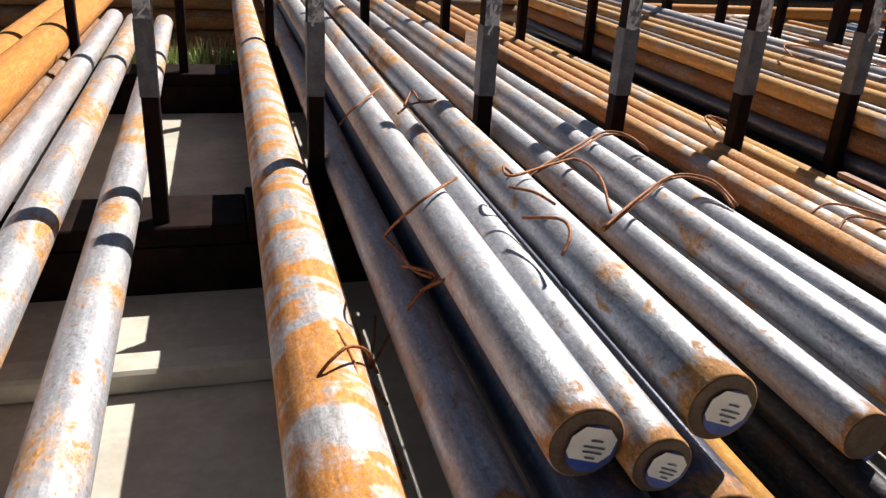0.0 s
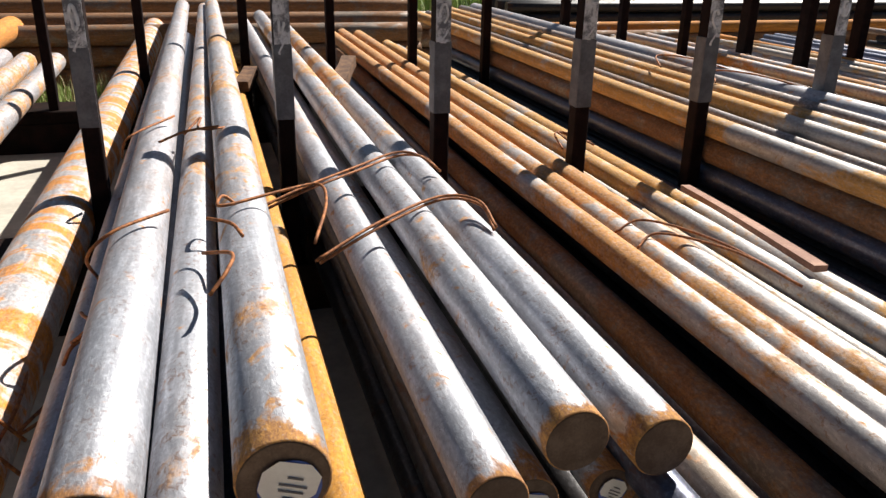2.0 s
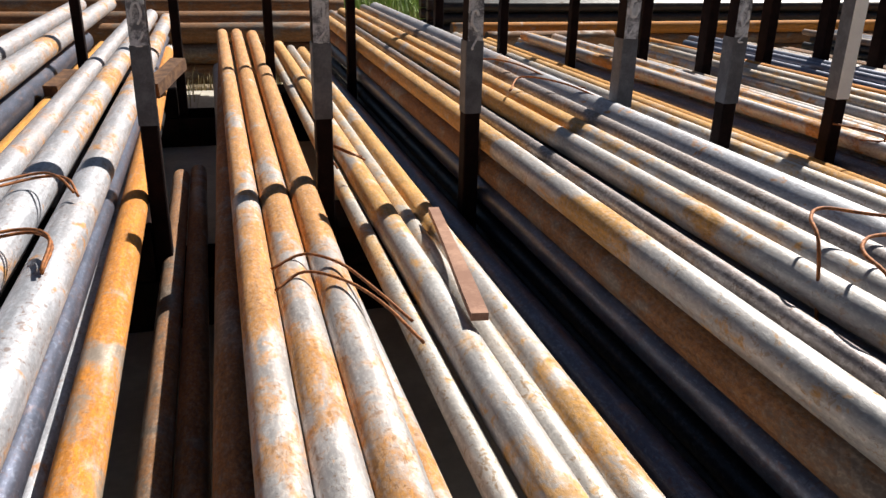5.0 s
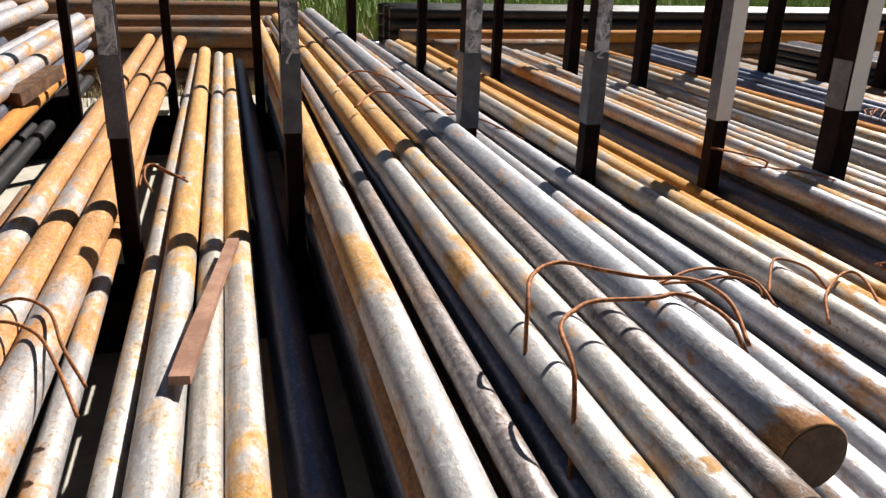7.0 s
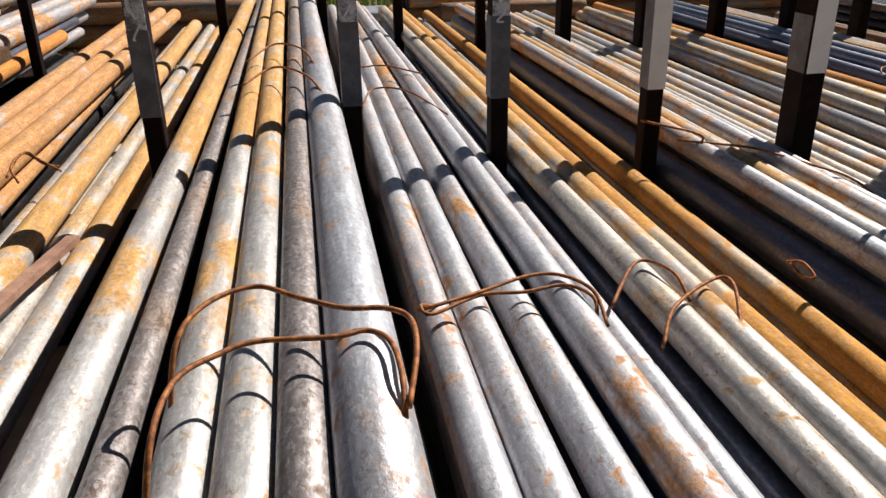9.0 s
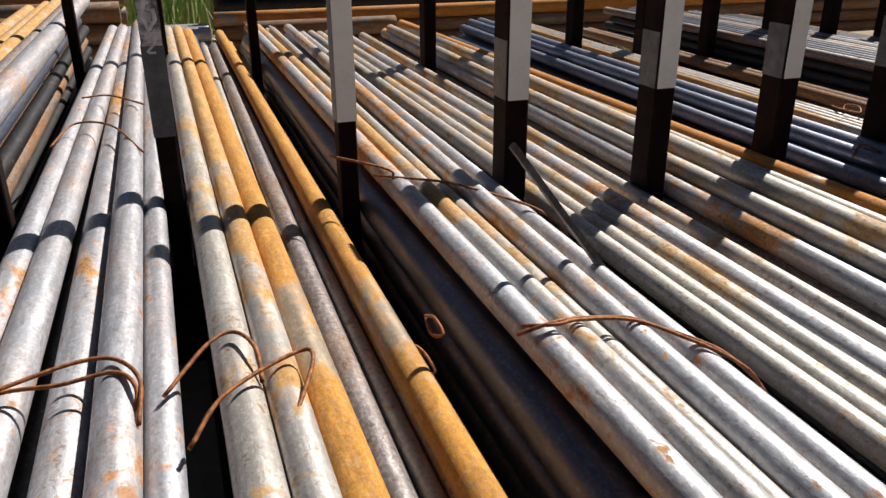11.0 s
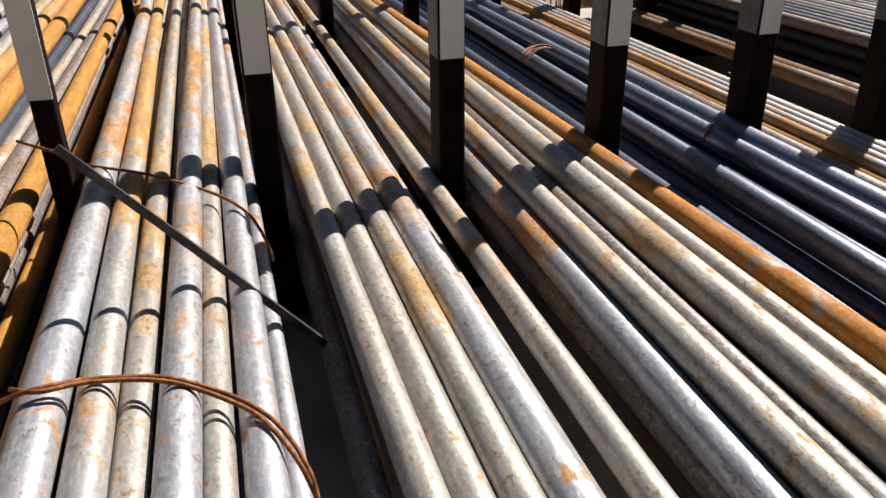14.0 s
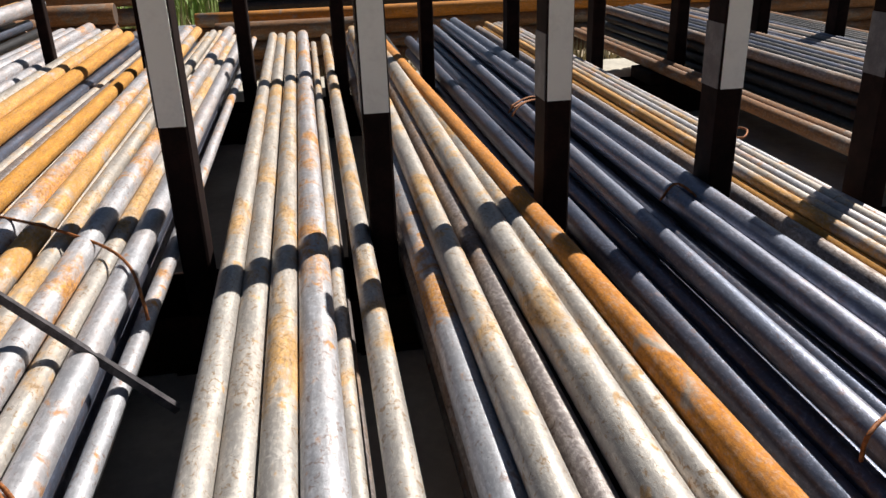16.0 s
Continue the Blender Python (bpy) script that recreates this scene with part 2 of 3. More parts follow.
def tube_bm(points, r, sides=8, steps=5):
    """A round wire along a smooth line through the points."""
    pts = [Vector(p) for p in points]
    ext = [2 * pts[0] - pts[1], *pts, 2 * pts[-1] - pts[-2]]
    line = []
    for a, b, c, d in zip(ext, ext[1:], ext[2:], ext[3:]):
        for i in range(steps):
            t = i / steps
            line.append(0.5 * (2 * b + (c - a) * t + (2 * a - 5 * b + 4 * c - d) * t * t + (3 * b - a - 3 * c + d) * t ** 3))
    line.append(pts[-1])
    bm = bmesh.new()
    rings = []
    side = Vector((0.13, 0.21, 0.97))
    for i, p in enumerate(line):
        way = (line[min(i + 1, len(line) - 1)] - line[max(i - 1, 0)]).normalized()
        u = (side - way * side.dot(way)).normalized()
        side = u
        w = way.cross(u)
        rings.append([bm.verts.new(p + r * (math.cos(q) * u + math.sin(q) * w)) for q in (2 * math.pi * k / sides for k in range(sides))])
    for a, b in zip(rings, rings[1:]):
        for k in range(sides):
            bm.faces.new((a[k], a[(k + 1) % sides], b[(k + 1) % sides], b[k]))
    bm.faces.new(rings[0][::-1])
    bm.faces.new(rings[-1])
    return bm


rng = random.Random(7)


def bar_mesh(name, r, length, mats, sides=40, rings=14, bow=0.003):
    """A round bar along local y, from 0, with chamfered sawn ends; slightly bowed."""
    c = r * 0.045
    ph, amp = rng.uniform(0, 6.28), rng.uniform(0.3, 1.0) * bow
    stops = [(0.0, r - c), (c, r)] + [(length * i / rings, r) for i in range(1, rings)] + [(length - c, r), (length, r - c)]
    verts, faces, mi = [], [], []
    for y, rr in stops:
        s = math.sin(math.pi * y / length) * amp
        dx, dz = math.cos(ph) * s, math.sin(ph) * s * 0.3
        for k in range(sides):
            q = 2 * math.pi * k / sides
            verts.append((dx + rr * math.cos(q), y, dz + rr * math.sin(q)))
    n = len(stops)
    for i in range(n - 1):
        for k in range(sides):
            a, b = i * sides + k, i * sides + (k + 1) % sides
            faces.append((a, a + sides, b + sides, b))
            mi.append(0)
    faces.append(tuple(range(sides)))
    faces.append(tuple(reversed(range((n - 1) * sides, n * sides))))
    mi += [1, 1]
    me = bpy.data.meshes.new(name)
    me.from_pydata(verts, [], faces)
    for m in mats:
        me.materials.append(m)
    me.polygons.foreach_set("material_index", mi)
    me.polygons.foreach_set("use_smooth", [i == 0 for i in mi])
    me.update()
    return me


LOOKS = {
    "silver": "silver-grey rolled steel bar with pale flaking scale",
    "patchy": "silver-grey round steel bar with orange rust patches",
    "banded": "thick silver steel bar covered with orange rust bands",
    "blue": "blue-black round steel bar with dull mill scale",
    "slate": "slate-blue round steel bar with a bright sheen",
    "tan": "tan weathered round steel bar with pale worn streaks",
    "yellow": "yellow-rusted round steel bar with silver worn spots",
    "orange": "bright orange rusted round steel bar",
    "brown": "brown rusted round steel bar in the rack",
    "mauve": "mauve-brown round steel bar with rough scale",
    "gold": "golden yellow rusted round steel bar",
    "ochre": "ochre rusted round steel bar with grey worn spots",
    "dark": "round steel bar with shade put into its near-black colour",
}


def end_label(bar, y, r, turn):
    """A round paper label stuck on the sawn end of a bar."""
    spin = Matrix.Translation((0.16 * r, y, -0.2 * r)) @ Matrix.Rotation(turn, 4, "Y")
    bm = bmesh.new()
    bmesh.ops.create_circle(bm, cap_ends=True, segments=28, radius=r, matrix=spin @ Matrix.Rotation(math.pi / 2, 4, "X"))
    disc = part("end_label", bm, M["label_blue"], bar, "white paper label with a blue rim")
    bm = bmesh.new()
    pts = [(-0.92, -0.35), (-0.7, -0.6), (0.55, -0.62), (0.9, -0.2), (0.9, 0.45), (0.45, 0.82), (-0.55, 0.78), (-0.95, 0.3)]
    bm.faces.new([bm.verts.new(spin @ Vector((px * r - 0.05 * r, -0.0015, pz * r + 0.12 * r))) for px, pz in pts])
    part("paper_face", bm, M["paper"], disc, "white printed paper")
    for w, zz in ((0.5, 0.4), (0.9, 0.12), (0.8, -0.1), (0.4, -0.34)):
        bm = box_bm(w * r, 0.0008, r * 0.07, (0.05 * r, -0.003, zz * r), 0)
        bm.transform(spin)
        part("print_line", bm, M["ink"], disc)


def lay_bar(look_name, xa, xb, r, z, y0, y1, group, bow=0.003, sides=40, label_turn=None, ends=True):
    """A bar whose axis passes xa at y = 1 and xb at y = 4, its underside at height z."""
    s = (xb - xa) / 3.0
    length = (y1 - y0) * math.sqrt(1 + s * s)
    me = bar_mesh("steel_bar", r, length, [M[look_name], M["cutface"]], sides, 14, bow)
    ob = new("steel_bar", me)
    ob.matrix_world = Matrix.Translation((xa + s * (y0 - 1), y0, z + r)) @ Matrix.Rotation(-math.atan(s), 4, "Z")
    if ends:
        for y, turn in ((-0.0012, 1), (length + 0.0012, -1)):
            bm = bmesh.new()
            bmesh.ops.create_circle(bm, cap_ends=True, segments=28, radius=r * 0.93, matrix=Matrix.Translation((0, y, 0)) @ Matrix.Rotation(turn * math.pi / 2, 4, "X"))
            part("sawn_end", bm, M["cutface"], ob, "brown sawn end face")
    if label_turn is not None:
        end_label(ob, -0.004, r * 0.66, label_turn)
    look_label = LOOKS[look_name] if label_turn is None else "grey round steel bar with a paper label on its end"
    return tagged(ob, look_label, "steel bar", group)


# ---- ground ----
def sheet(name, x0, x1, y0, y1, z, mat, label, cat):
    bm = bmesh.new()
    bm.faces.new([bm.verts.new(p) for p in ((x0, y0, z), (x1, y0, z), (x1, y1, z), (x0, y1, z))])
    return tagged(link(name, bm, mat), label, cat, kind="structure")


sheet("ground", -400, 400, -400, 400, -0.06, M["dirt"], "dry bare soil of the storage yard", "ground")
slab = link("pavement", box_bm(34, 6.4, 0.1, (5, 3.5, 0.0), 0.0), M["concrete"])
tagged(slab, "sunlit pale concrete slab under the racks", "pavement", kind="structure")

# ---- racks: posts and beams ----
FRONT_Y, REAR_Y, SEAT, BEAM = 2.555, 4.95, 0.285, 0.215
NARROW = [-1.35, -0.80, -0.217, 0.287, 0.86, 1.37, 1.885, 2.37, 2.915, 3.34, 3.82]
WIDE = [4.325, 4.825, 5.303, 5.785, 6.28, 6.78, 7.28, 7.78, 8.28]


def narrow_post(x, y, top=1.13, painted=True, ragged=False):
    post = new("rack_post")
    post.location = (x, y, 0)
    w = 0.052
    part("shaft", box_bm(w, w * 1.15, top, (0, 0, top / 2), 0.004), M["post"], post)
    part("base_plate", box_bm(0.12, 0.12, 0.014, (0, 0, 0.057), 0.002), M["post"], post)
    if painted:
        z0, z1 = (0.70, 0.93) if not ragged else (0.70, 1.13)
        part("paint_band", box_bm(w + 0.003, 0.003, z1 - z0, (0, -w * 0.575 - 0.001, (z0 + z1) / 2), 0), M["post_white" if ragged else "post_grey"], post,
             "worn white paint band" if ragged else "worn grey paint band")
        part("side_paint", box_bm(0.003, w * 1.15, z1 - z0, (-w / 2 - 0.001, 0, (z0 + z1) / 2), 0), M["post_grey"], post, "worn grey paint")
    return tagged(post, "slim dark steel rack post with chalky white top marking" if painted else "slim dark brown steel rack post", "rack post", "rack posts")


def chalk_marks(post, seed):
    """Loose hand-brushed strokes on the face of a post: a ring or hook, and an arrow."""
    r2 = random.Random(seed)
    y, tilt, zc = -0.0335, r2.uniform(-0.006, 0.006), 1.01 + r2.uniform(-0.02, 0.02)
    turns = r2.choice((8, 9, 10, 6))
    q0, rx, rz = r2.uniform(0, 6), r2.uniform(0.008, 0.014), r2.uniform(0.026, 0.04)
    ring = [(rx * math.cos(q0 + q) + tilt * math.sin(q) + r2.uniform(-.0025, .0025), y, zc + rz * math.sin(q0 + q) + r2.uniform(-.004, .004)) for q in [i * 0.7 for i in range(turns)]]
    part("painted_ring", tube_bm(ring, r2.uniform(0.0035, 0.0055), 6, 4), M["chalk"], post, "hand-painted white ring")
    lean = r2.uniform(-0.01, 0.012)
    part("painted_arrow", tube_bm([(0.012 + tilt, y, zc - 0.05), (0.001 + lean / 2, y, zc - 0.068), (-0.012, y, zc - 0.088), (-0.003 + lean, y, zc - 0.090)], 0.0032, 6, 3), M["chalk"], post, "hand-painted white arrow")
    part("painted_wash", box_bm(0.049, 0.003, 0.198, (0, -0.0305, 1.03), 0), M["wash"], post, "smeared whitewash patch")


def wide_post(x, y, top=1.13, painted=True):
    post = new("rack_column")
    post.location = (x, y, 0)
    w, d = 0.072, 0.105
    part("shaft", box_bm(w, d, top, (0, 0, top / 2), 0.006), M["post"], post)
    part("base_plate", box_bm(0.18, 0.18, 0.016, (0, 0, 0.058), 0.002), M["post"], post)
    if painted:
        part("white_paint", box_bm(w - 0.008, 0.003, top - 0.727, (0, -d / 2 - 0.001, 0.727 + (top - 0.727) / 2), 0), M["post_white"], post, "white painted upper front")
        part("side_paint", box_bm(0.003, d - 0.012, 0.17, (-w / 2 - 0.001, 0, 0.727 + 0.085), 0), M["post_grey"], post, "dull grey paint on the flank")
    return tagged(post, "broad dark steel rack column with white-painted upper front" if painted else "broad dark brown steel rack column", "rack column", "rack columns")


for i, x in enumerate(NARROW):
    p = narrow_post(x, FRONT_Y, ragged=(i == len(NARROW) - 1))
    if i < len(NARROW) - 1:
        chalk_marks(p, i)
    narrow_post(x, REAR_Y, painted=False)
for x in WIDE:
    wide_post(x, FRONT_Y)
    wide_post(x, REAR_Y, painted=False)


def beam(y, x0, x1, top, name="rack_beam"):
    """A support across the rack: two upright plates on a sole plate, the posts between them."""
    b = new(name)
    b.location = ((x0 + x1) / 2, y, 0)
    L = x1 - x0
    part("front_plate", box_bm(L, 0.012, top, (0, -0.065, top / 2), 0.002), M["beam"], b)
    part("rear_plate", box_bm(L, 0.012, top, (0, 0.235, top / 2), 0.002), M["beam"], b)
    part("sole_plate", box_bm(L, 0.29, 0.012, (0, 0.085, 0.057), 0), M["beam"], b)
    return tagged(b, "dark steel double-plate support beam lying across the concrete", "rack beam", "rack beams")


beam(FRONT_Y, -4, 13, BEAM)
beam(REAR_Y, -4, 13, BEAM)
curb = link("timber_sleeper", box_bm(2.2, 0.110, 0.07, (-0.92, 1.953, 0.085), 0.01), M["concrete"])
tagged(curb, "low grey sleeper lying on the concrete floor", "sleeper")

# ---- bars, bay by bay: look, x at y = 1, x at y = 4, radius, underside above the beams ----
Y0, Y1 = 0.6, 6.4
placed = []


def bay(group, rows, y0=Y0, y1=Y1):
    for look_name, xa, xb, r, z, *ends in rows:
        e = ends or [y0 + rng.uniform(-0.05, 0.05), y1 + rng.uniform(-0.07, 0.07)]
        r += 0.0015
        lay_bar(look_name, xa, xb, r, SEAT + z, e[0], e[1], group, label_turn=e[2] if len(e) > 2 else None)
        placed.append(((xa + xb) / 2, SEAT + z + r, r))


def bearer(x0, x1, h):
    """Timber packing on both beams under a bay."""
    for y in (FRONT_Y + 0.085, REAR_Y + 0.085):
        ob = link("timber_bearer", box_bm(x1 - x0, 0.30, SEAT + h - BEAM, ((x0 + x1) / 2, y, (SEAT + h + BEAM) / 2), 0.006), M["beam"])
        tagged(ob, "dark steel packing plate on the rack beam", "timber", "packing timbers")


def fill(group, x0, x1, top, looks, r=0.038, y0=Y0, y1=Y1, base=0.0):
    """Lower layers that carry the fitted bars, as deep as top; some are only added to darken gaps."""
    n = max(1, round((top - base) / (2 * r)))
    r = (top - base) / (2 * n)
    for layer in range(n):
        cols = int((x1 - x0) / (2 * r + 0.001))
        for c in range(cols):
            x, z = x0 + r + c * (2 * r + 0.001), SEAT + base + r + layer * 2 * r
            if any((x - a) ** 2 + (z - b) ** 2 < (r + q - 0.010) ** 2 for a, b, q in placed):
                continue
            lay_bar(rng.choice(looks), x, x + rng.uniform(-.004, .004), r - 0.0006, z - r, y0 + rng.uniform(0.0, 0.15), y1 + rng.uniform(-.1, .1), group, 0.001, 24)
            placed.append((x, z, r))


bay("bars of the first bay", [
    ("patchy", -0.311, -0.360, 0.0625, 0.008), ("patchy", -0.550, -0.577, 0.068, 0.0), ("silver", -0.699, -0.724, 0.060, 0.04),
    ("orange", -0.930, -0.916, 0.093, 0.088, 0.6, 7.6), ("orange", -1.10, -1.10, 0.078, 0.09, 0.6, 7.6), ("brown", -0.88, -0.88, 0.042, 0.0), ("brown", -1.0, -1.0, 0.044, 0.0), ("brown", -1.12, -1.12, 0.044, 0.0)])
bay("bars of the second bay", [
    ("banded", 0.156, 0.178, 0.0926, 0.026, 0.6, 8.4)])
bearer(-2.2, 0.055, 0.0)
bearer(0.055, 0.275, 0.026)
bearer(0.275, 0.84, 0.0)
bay("bars of the third bay", [
    ("silver", 0.361, 0.379, 0.0519, 0.126, 0.81, 7.6, 0.2), ("silver", 0.458, 0.4655, 0.0568, 0.276, 0.80, 7.8, 0.3), ("patchy", 0.5625, 0.603, 0.0450, 0.262, 0.765, 7.9, 0.4),
    ("patchy", 0.679, 0.701, 0.0568, 0.297, 0.815, 7.7, 0.35), ("gold", 0.772, 0.784, 0.036, 0.12, 0.7, 6.4)])
bearer(0.32, 0.83, 0.12)
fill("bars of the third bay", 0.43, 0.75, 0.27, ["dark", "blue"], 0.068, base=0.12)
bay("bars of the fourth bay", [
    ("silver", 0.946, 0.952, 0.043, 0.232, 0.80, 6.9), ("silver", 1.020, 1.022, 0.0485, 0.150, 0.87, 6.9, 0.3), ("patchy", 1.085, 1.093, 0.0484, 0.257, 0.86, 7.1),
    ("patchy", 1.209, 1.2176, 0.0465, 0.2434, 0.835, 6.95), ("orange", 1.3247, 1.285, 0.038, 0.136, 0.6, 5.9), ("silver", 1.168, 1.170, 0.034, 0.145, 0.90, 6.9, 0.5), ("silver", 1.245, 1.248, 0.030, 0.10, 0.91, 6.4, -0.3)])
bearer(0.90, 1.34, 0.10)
# near-black bars added low down so that the sunlit floor doesn't show
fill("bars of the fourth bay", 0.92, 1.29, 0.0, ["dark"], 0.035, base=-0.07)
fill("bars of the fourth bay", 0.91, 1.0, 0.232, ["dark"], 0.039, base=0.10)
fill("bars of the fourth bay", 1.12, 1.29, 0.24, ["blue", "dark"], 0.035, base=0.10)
bay("bars of the fifth bay", [
    ("ochre", 1.619, 1.629, 0.0393, 0.156, 0.55, 6.75), ("ochre", 1.703, 1.7275, 0.0417, 0.146, 0.55, 6.8), ("ochre", 1.788, 1.830, 0.0422, 0.143, 0.55, 6.7), ("ochre", 1.8565, 1.808, 0.0266, 0.081, 0.6, 6.7),
    ("brown", 1.552, 1.60, 0.042, 0.04)])
# added bars: the first row hides lit floor, the next blocks sun underneath
fill("bars of the fifth bay", 1.36, 1.53, 0.0, ["brown"], 0.035, y1=3.6, base=-0.07)
fill("bars of the fifth bay", 1.54, 1.86, 0.04, ["blue", "dark"], 0.055, base=-0.07)
fill("bars of the fifth bay", 1.58, 1.83, 0.142, ["brown", "dark"], 0.045, base=0.04)
bearer(2.245, 2.345, 0.0)
bay("bars of the sixth bay", [
    ("tan", 1.956, 1.970, 0.0247, 0.093), ("yellow", 2.032, 2.039, 0.0408, 0.099), ("tan", 2.107, 2.1265, 0.0315, 0.076), ("yellow", 2.178, 2.201, 0.038, 0.064),
    ("blue", 2.295, 2.285, 0.048, 0.0)])
bearer(1.92, 2.25, 0.064)
bay("bars of the seventh bay", [
    ("yellow", 2.4366, 2.4426, 0.0396, 0.2736, 0.6, 6.95), ("mauve", 2.519, 2.532, 0.0228, 0.307, 0.6, 7.0), ("yellow", 2.618, 2.605, 0.035, 0.322, 0.70, 6.75), ("yellow", 2.690, 2.675, 0.0358, 0.3367, 0.70, 6.75),
    ("mauve", 2.7537, 2.7586, 0.0297, 0.363, 0.74, 6.7), ("silver", 2.832, 2.837, 0.0472, 0.352, 0.825, 6.6), ("brown", 2.445, 2.450, 0.046, 0.178), ("blue", 2.452, 2.455, 0.046, 0.085)])
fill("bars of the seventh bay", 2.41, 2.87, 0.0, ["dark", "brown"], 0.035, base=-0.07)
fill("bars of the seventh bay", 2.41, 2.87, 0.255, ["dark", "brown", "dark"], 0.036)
fill("bars of the seventh bay", 2.57, 2.87, 0.322, ["blue", "brown"], 0.0335)
bay("bars of the eighth bay", [
    ("silver", 2.9866, 3.0067, 0.033, 0.189), ("silver", 3.058, 3.0757, 0.0347, 0.191), ("patchy", 3.158, 3.148, 0.0355, 0.173), ("silver", 3.240, 3.212, 0.0352, 0.207),
    ("silver", 3.3026, 3.270, 0.0273, 0.187)])
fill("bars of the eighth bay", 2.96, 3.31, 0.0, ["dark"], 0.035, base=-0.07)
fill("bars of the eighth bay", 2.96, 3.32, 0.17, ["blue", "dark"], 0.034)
bay("bars of the ninth bay", [
    ("tan", 3.4255, 3.394, 0.0349, 0.196, 0.6, 6.1), ("yellow", 3.4914, 3.460, 0.0299, 0.208, 0.6, 6.1), ("gold", 3.552, 3.5207, 0.0349, 0.177, 0.6, 6.1),
    ("tan", 3.5656, 3.5815, 0.0218, 0.101, 0.6, 6.0), ("mauve", 3.618, 3.641, 0.0291, 0.0975, 0.6, 6.0), ("gold", 3.726, 3.722, 0.0306, 0.135), ("gold", 3.764, 3.7755, 0.0214, 0.06)])
fill("bars of the ninth bay", 3.37, 3.79, 0.0, ["dark"], 0.035, base=-0.07)
fill("bars of the ninth bay", 3.385, 3.58, 0.175, ["mauve", "blue", "silver"], 0.029)
fill("bars of the ninth bay", 3.58, 3.79, 0.097, ["mauve"], 0.024)
fill("bars of the ninth bay", 3.66, 3.76, 0.135, ["tan"], 0.019, base=0.097)
bay("bars of the tenth bay", [
    ("blue", 3.909, 3.896, 0.0477, 0.10, 1.05, 6.0), ("patchy", 3.946, 3.918, 0.0324, 0.209, 0.9, 6.0), ("yellow", 4.0165, 3.9785, 0.0266, 0.211, 0.9, 6.0), ("tan", 4.063, 4.056, 0.0229, 0.194, 0.7, 6.0),
    ("patchy", 4.118, 4.141, 0.0284, 0.199, 0.7, 6.0), ("tan", 4.165, 4.180, 0.0229, 0.169, 0.7, 5.9), ("silver", 4.227, 4.232, 0.0273, 0.161, 0.7, 5.9), ("patchy", 4.266, 4.271, 0.018, 0.088)])
fill("bars of the tenth bay", 3.865, 4.28, 0.0, ["dark", "blue"], 0.035, base=-0.07)
fill("bars of the tenth bay", 3.865, 4.285, 0.086, ["blue"], 0.043)
fill("bars of the tenth bay", 3.945, 4.25, 0.157, ["blue", "dark"], 0.0345, base=0.086)
fill("bars of the tenth bay", 3.962, 4.14, 0.194, ["tan"], 0.0185, base=0.157)
bay("bars of the eleventh bay", [
    ("tan", 4.444, 4.422, 0.0291, 0.075, 0.6, 6.55), ("tan", 4.506, 4.484, 0.0316, 0.062, 0.6, 6.55), ("tan", 4.570, 4.551, 0.0311, 0.070, 0.6, 6.55), ("patchy", 4.640, 4.6275, 0.0375, 0.062, 0.6, 6.55),
    ("tan", 4.683, 4.686, 0.0174, 0.046), ("tan", 4.7565, 4.766, 0.0273, 0.060)])
fill("bars of the eleventh bay", 4.41, 4.69, 0.062, ["brown", "dark"], 0.0155)
bearer(4.73, 4.785, 0.06)
fill("bars of the eleventh bay", 4.365, 4.79, 0.0, ["mauve", "blue"], 0.035, base=-0.07)
bay("bars of the twelfth bay", [
    ("patchy", 4.8964, 4.9280, 0.0349, 0.0648), ("tan", 4.9554, 4.9633, 0.0323, 0.1109),
    ("mauve", 5.0254, 5.0457, 0.0270, 0.0885), ("tan", 5.1000, 5.0962, 0.0391, 0.1078), ("tan", 5.1755, 5.1424, 0.0276, 0.1207), ("orange", 5.2492, 5.1568, 0.0319, 0.1319)])
fill("bars of the twelfth bay", 4.868, 5.26, 0.0, ["dark", "mauve"], 0.035, base=-0.07)
fill("bars of the twelfth bay", 4.868, 5.265, 0.066, ["mauve", "dark"], 0.033)
fill("bars of the twelfth bay", 5.0, 5.25, 0.108, ["dark"], 0.021, base=0.066)
bay("bars of the thirteenth bay", [
    ("blue", 5.43, 5.405, 0.034, 0.0), ("blue", 5.503, 5.478, 0.034, 0.0), ("blue", 5.575, 5.55, 0.034, 0.0), ("blue", 5.647, 5.622, 0.034, 0.0), ("blue", 5.718, 5.70, 0.034, 0.0),
    ("slate", 5.499, 5.5345, 0.029, 0.089), ("slate", 5.632, 5.640, 0.0285, 0.120), ("slate", 5.703, 5.7055, 0.035, 0.122), ("blue", 5.567, 5.588, 0.029, 0.062), ("blue", 5.680, 5.670, 0.025, 0.068)])
fill("bars of the thirteenth bay", 5.345, 5.745, 0.0, ["blue"], 0.035, base=-0.07)
bay("bars of the fourteenth bay", [("brown", 5.86, 5.86, 0.035, 0.0), ("brown", 5.935, 5.935, 0.035, 0.0), ("brown", 6.01, 6.01, 0.035, 0.0), ("brown", 6.085, 6.085, 0.035, 0.0), ("brown", 6.16, 6.16, 0.035, 0.0)]
    + [("mauve", 5.885, 5.89, 0.026, 0.07), ("gold", 5.94, 5.945, 0.022, 0.07), ("ochre", 5.985, 5.99, 0.019, 0.07), ("yellow", 6.026, 6.03, 0.019, 0.07), ("tan", 6.067, 6.07, 0.019, 0.07),
       ("tan", 6.108, 6.11, 0.019, 0.07), ("silver", 6.155, 6.16, 0.022, 0.07), ("yellow", 5.965, 5.97, 0.018, 0.105), ("tan", 6.006, 6.01, 0.018, 0.105), ("silver", 6.048, 6.05, 0.018, 0.105), ("tan", 6.09, 6.09, 0.018, 0.105)])
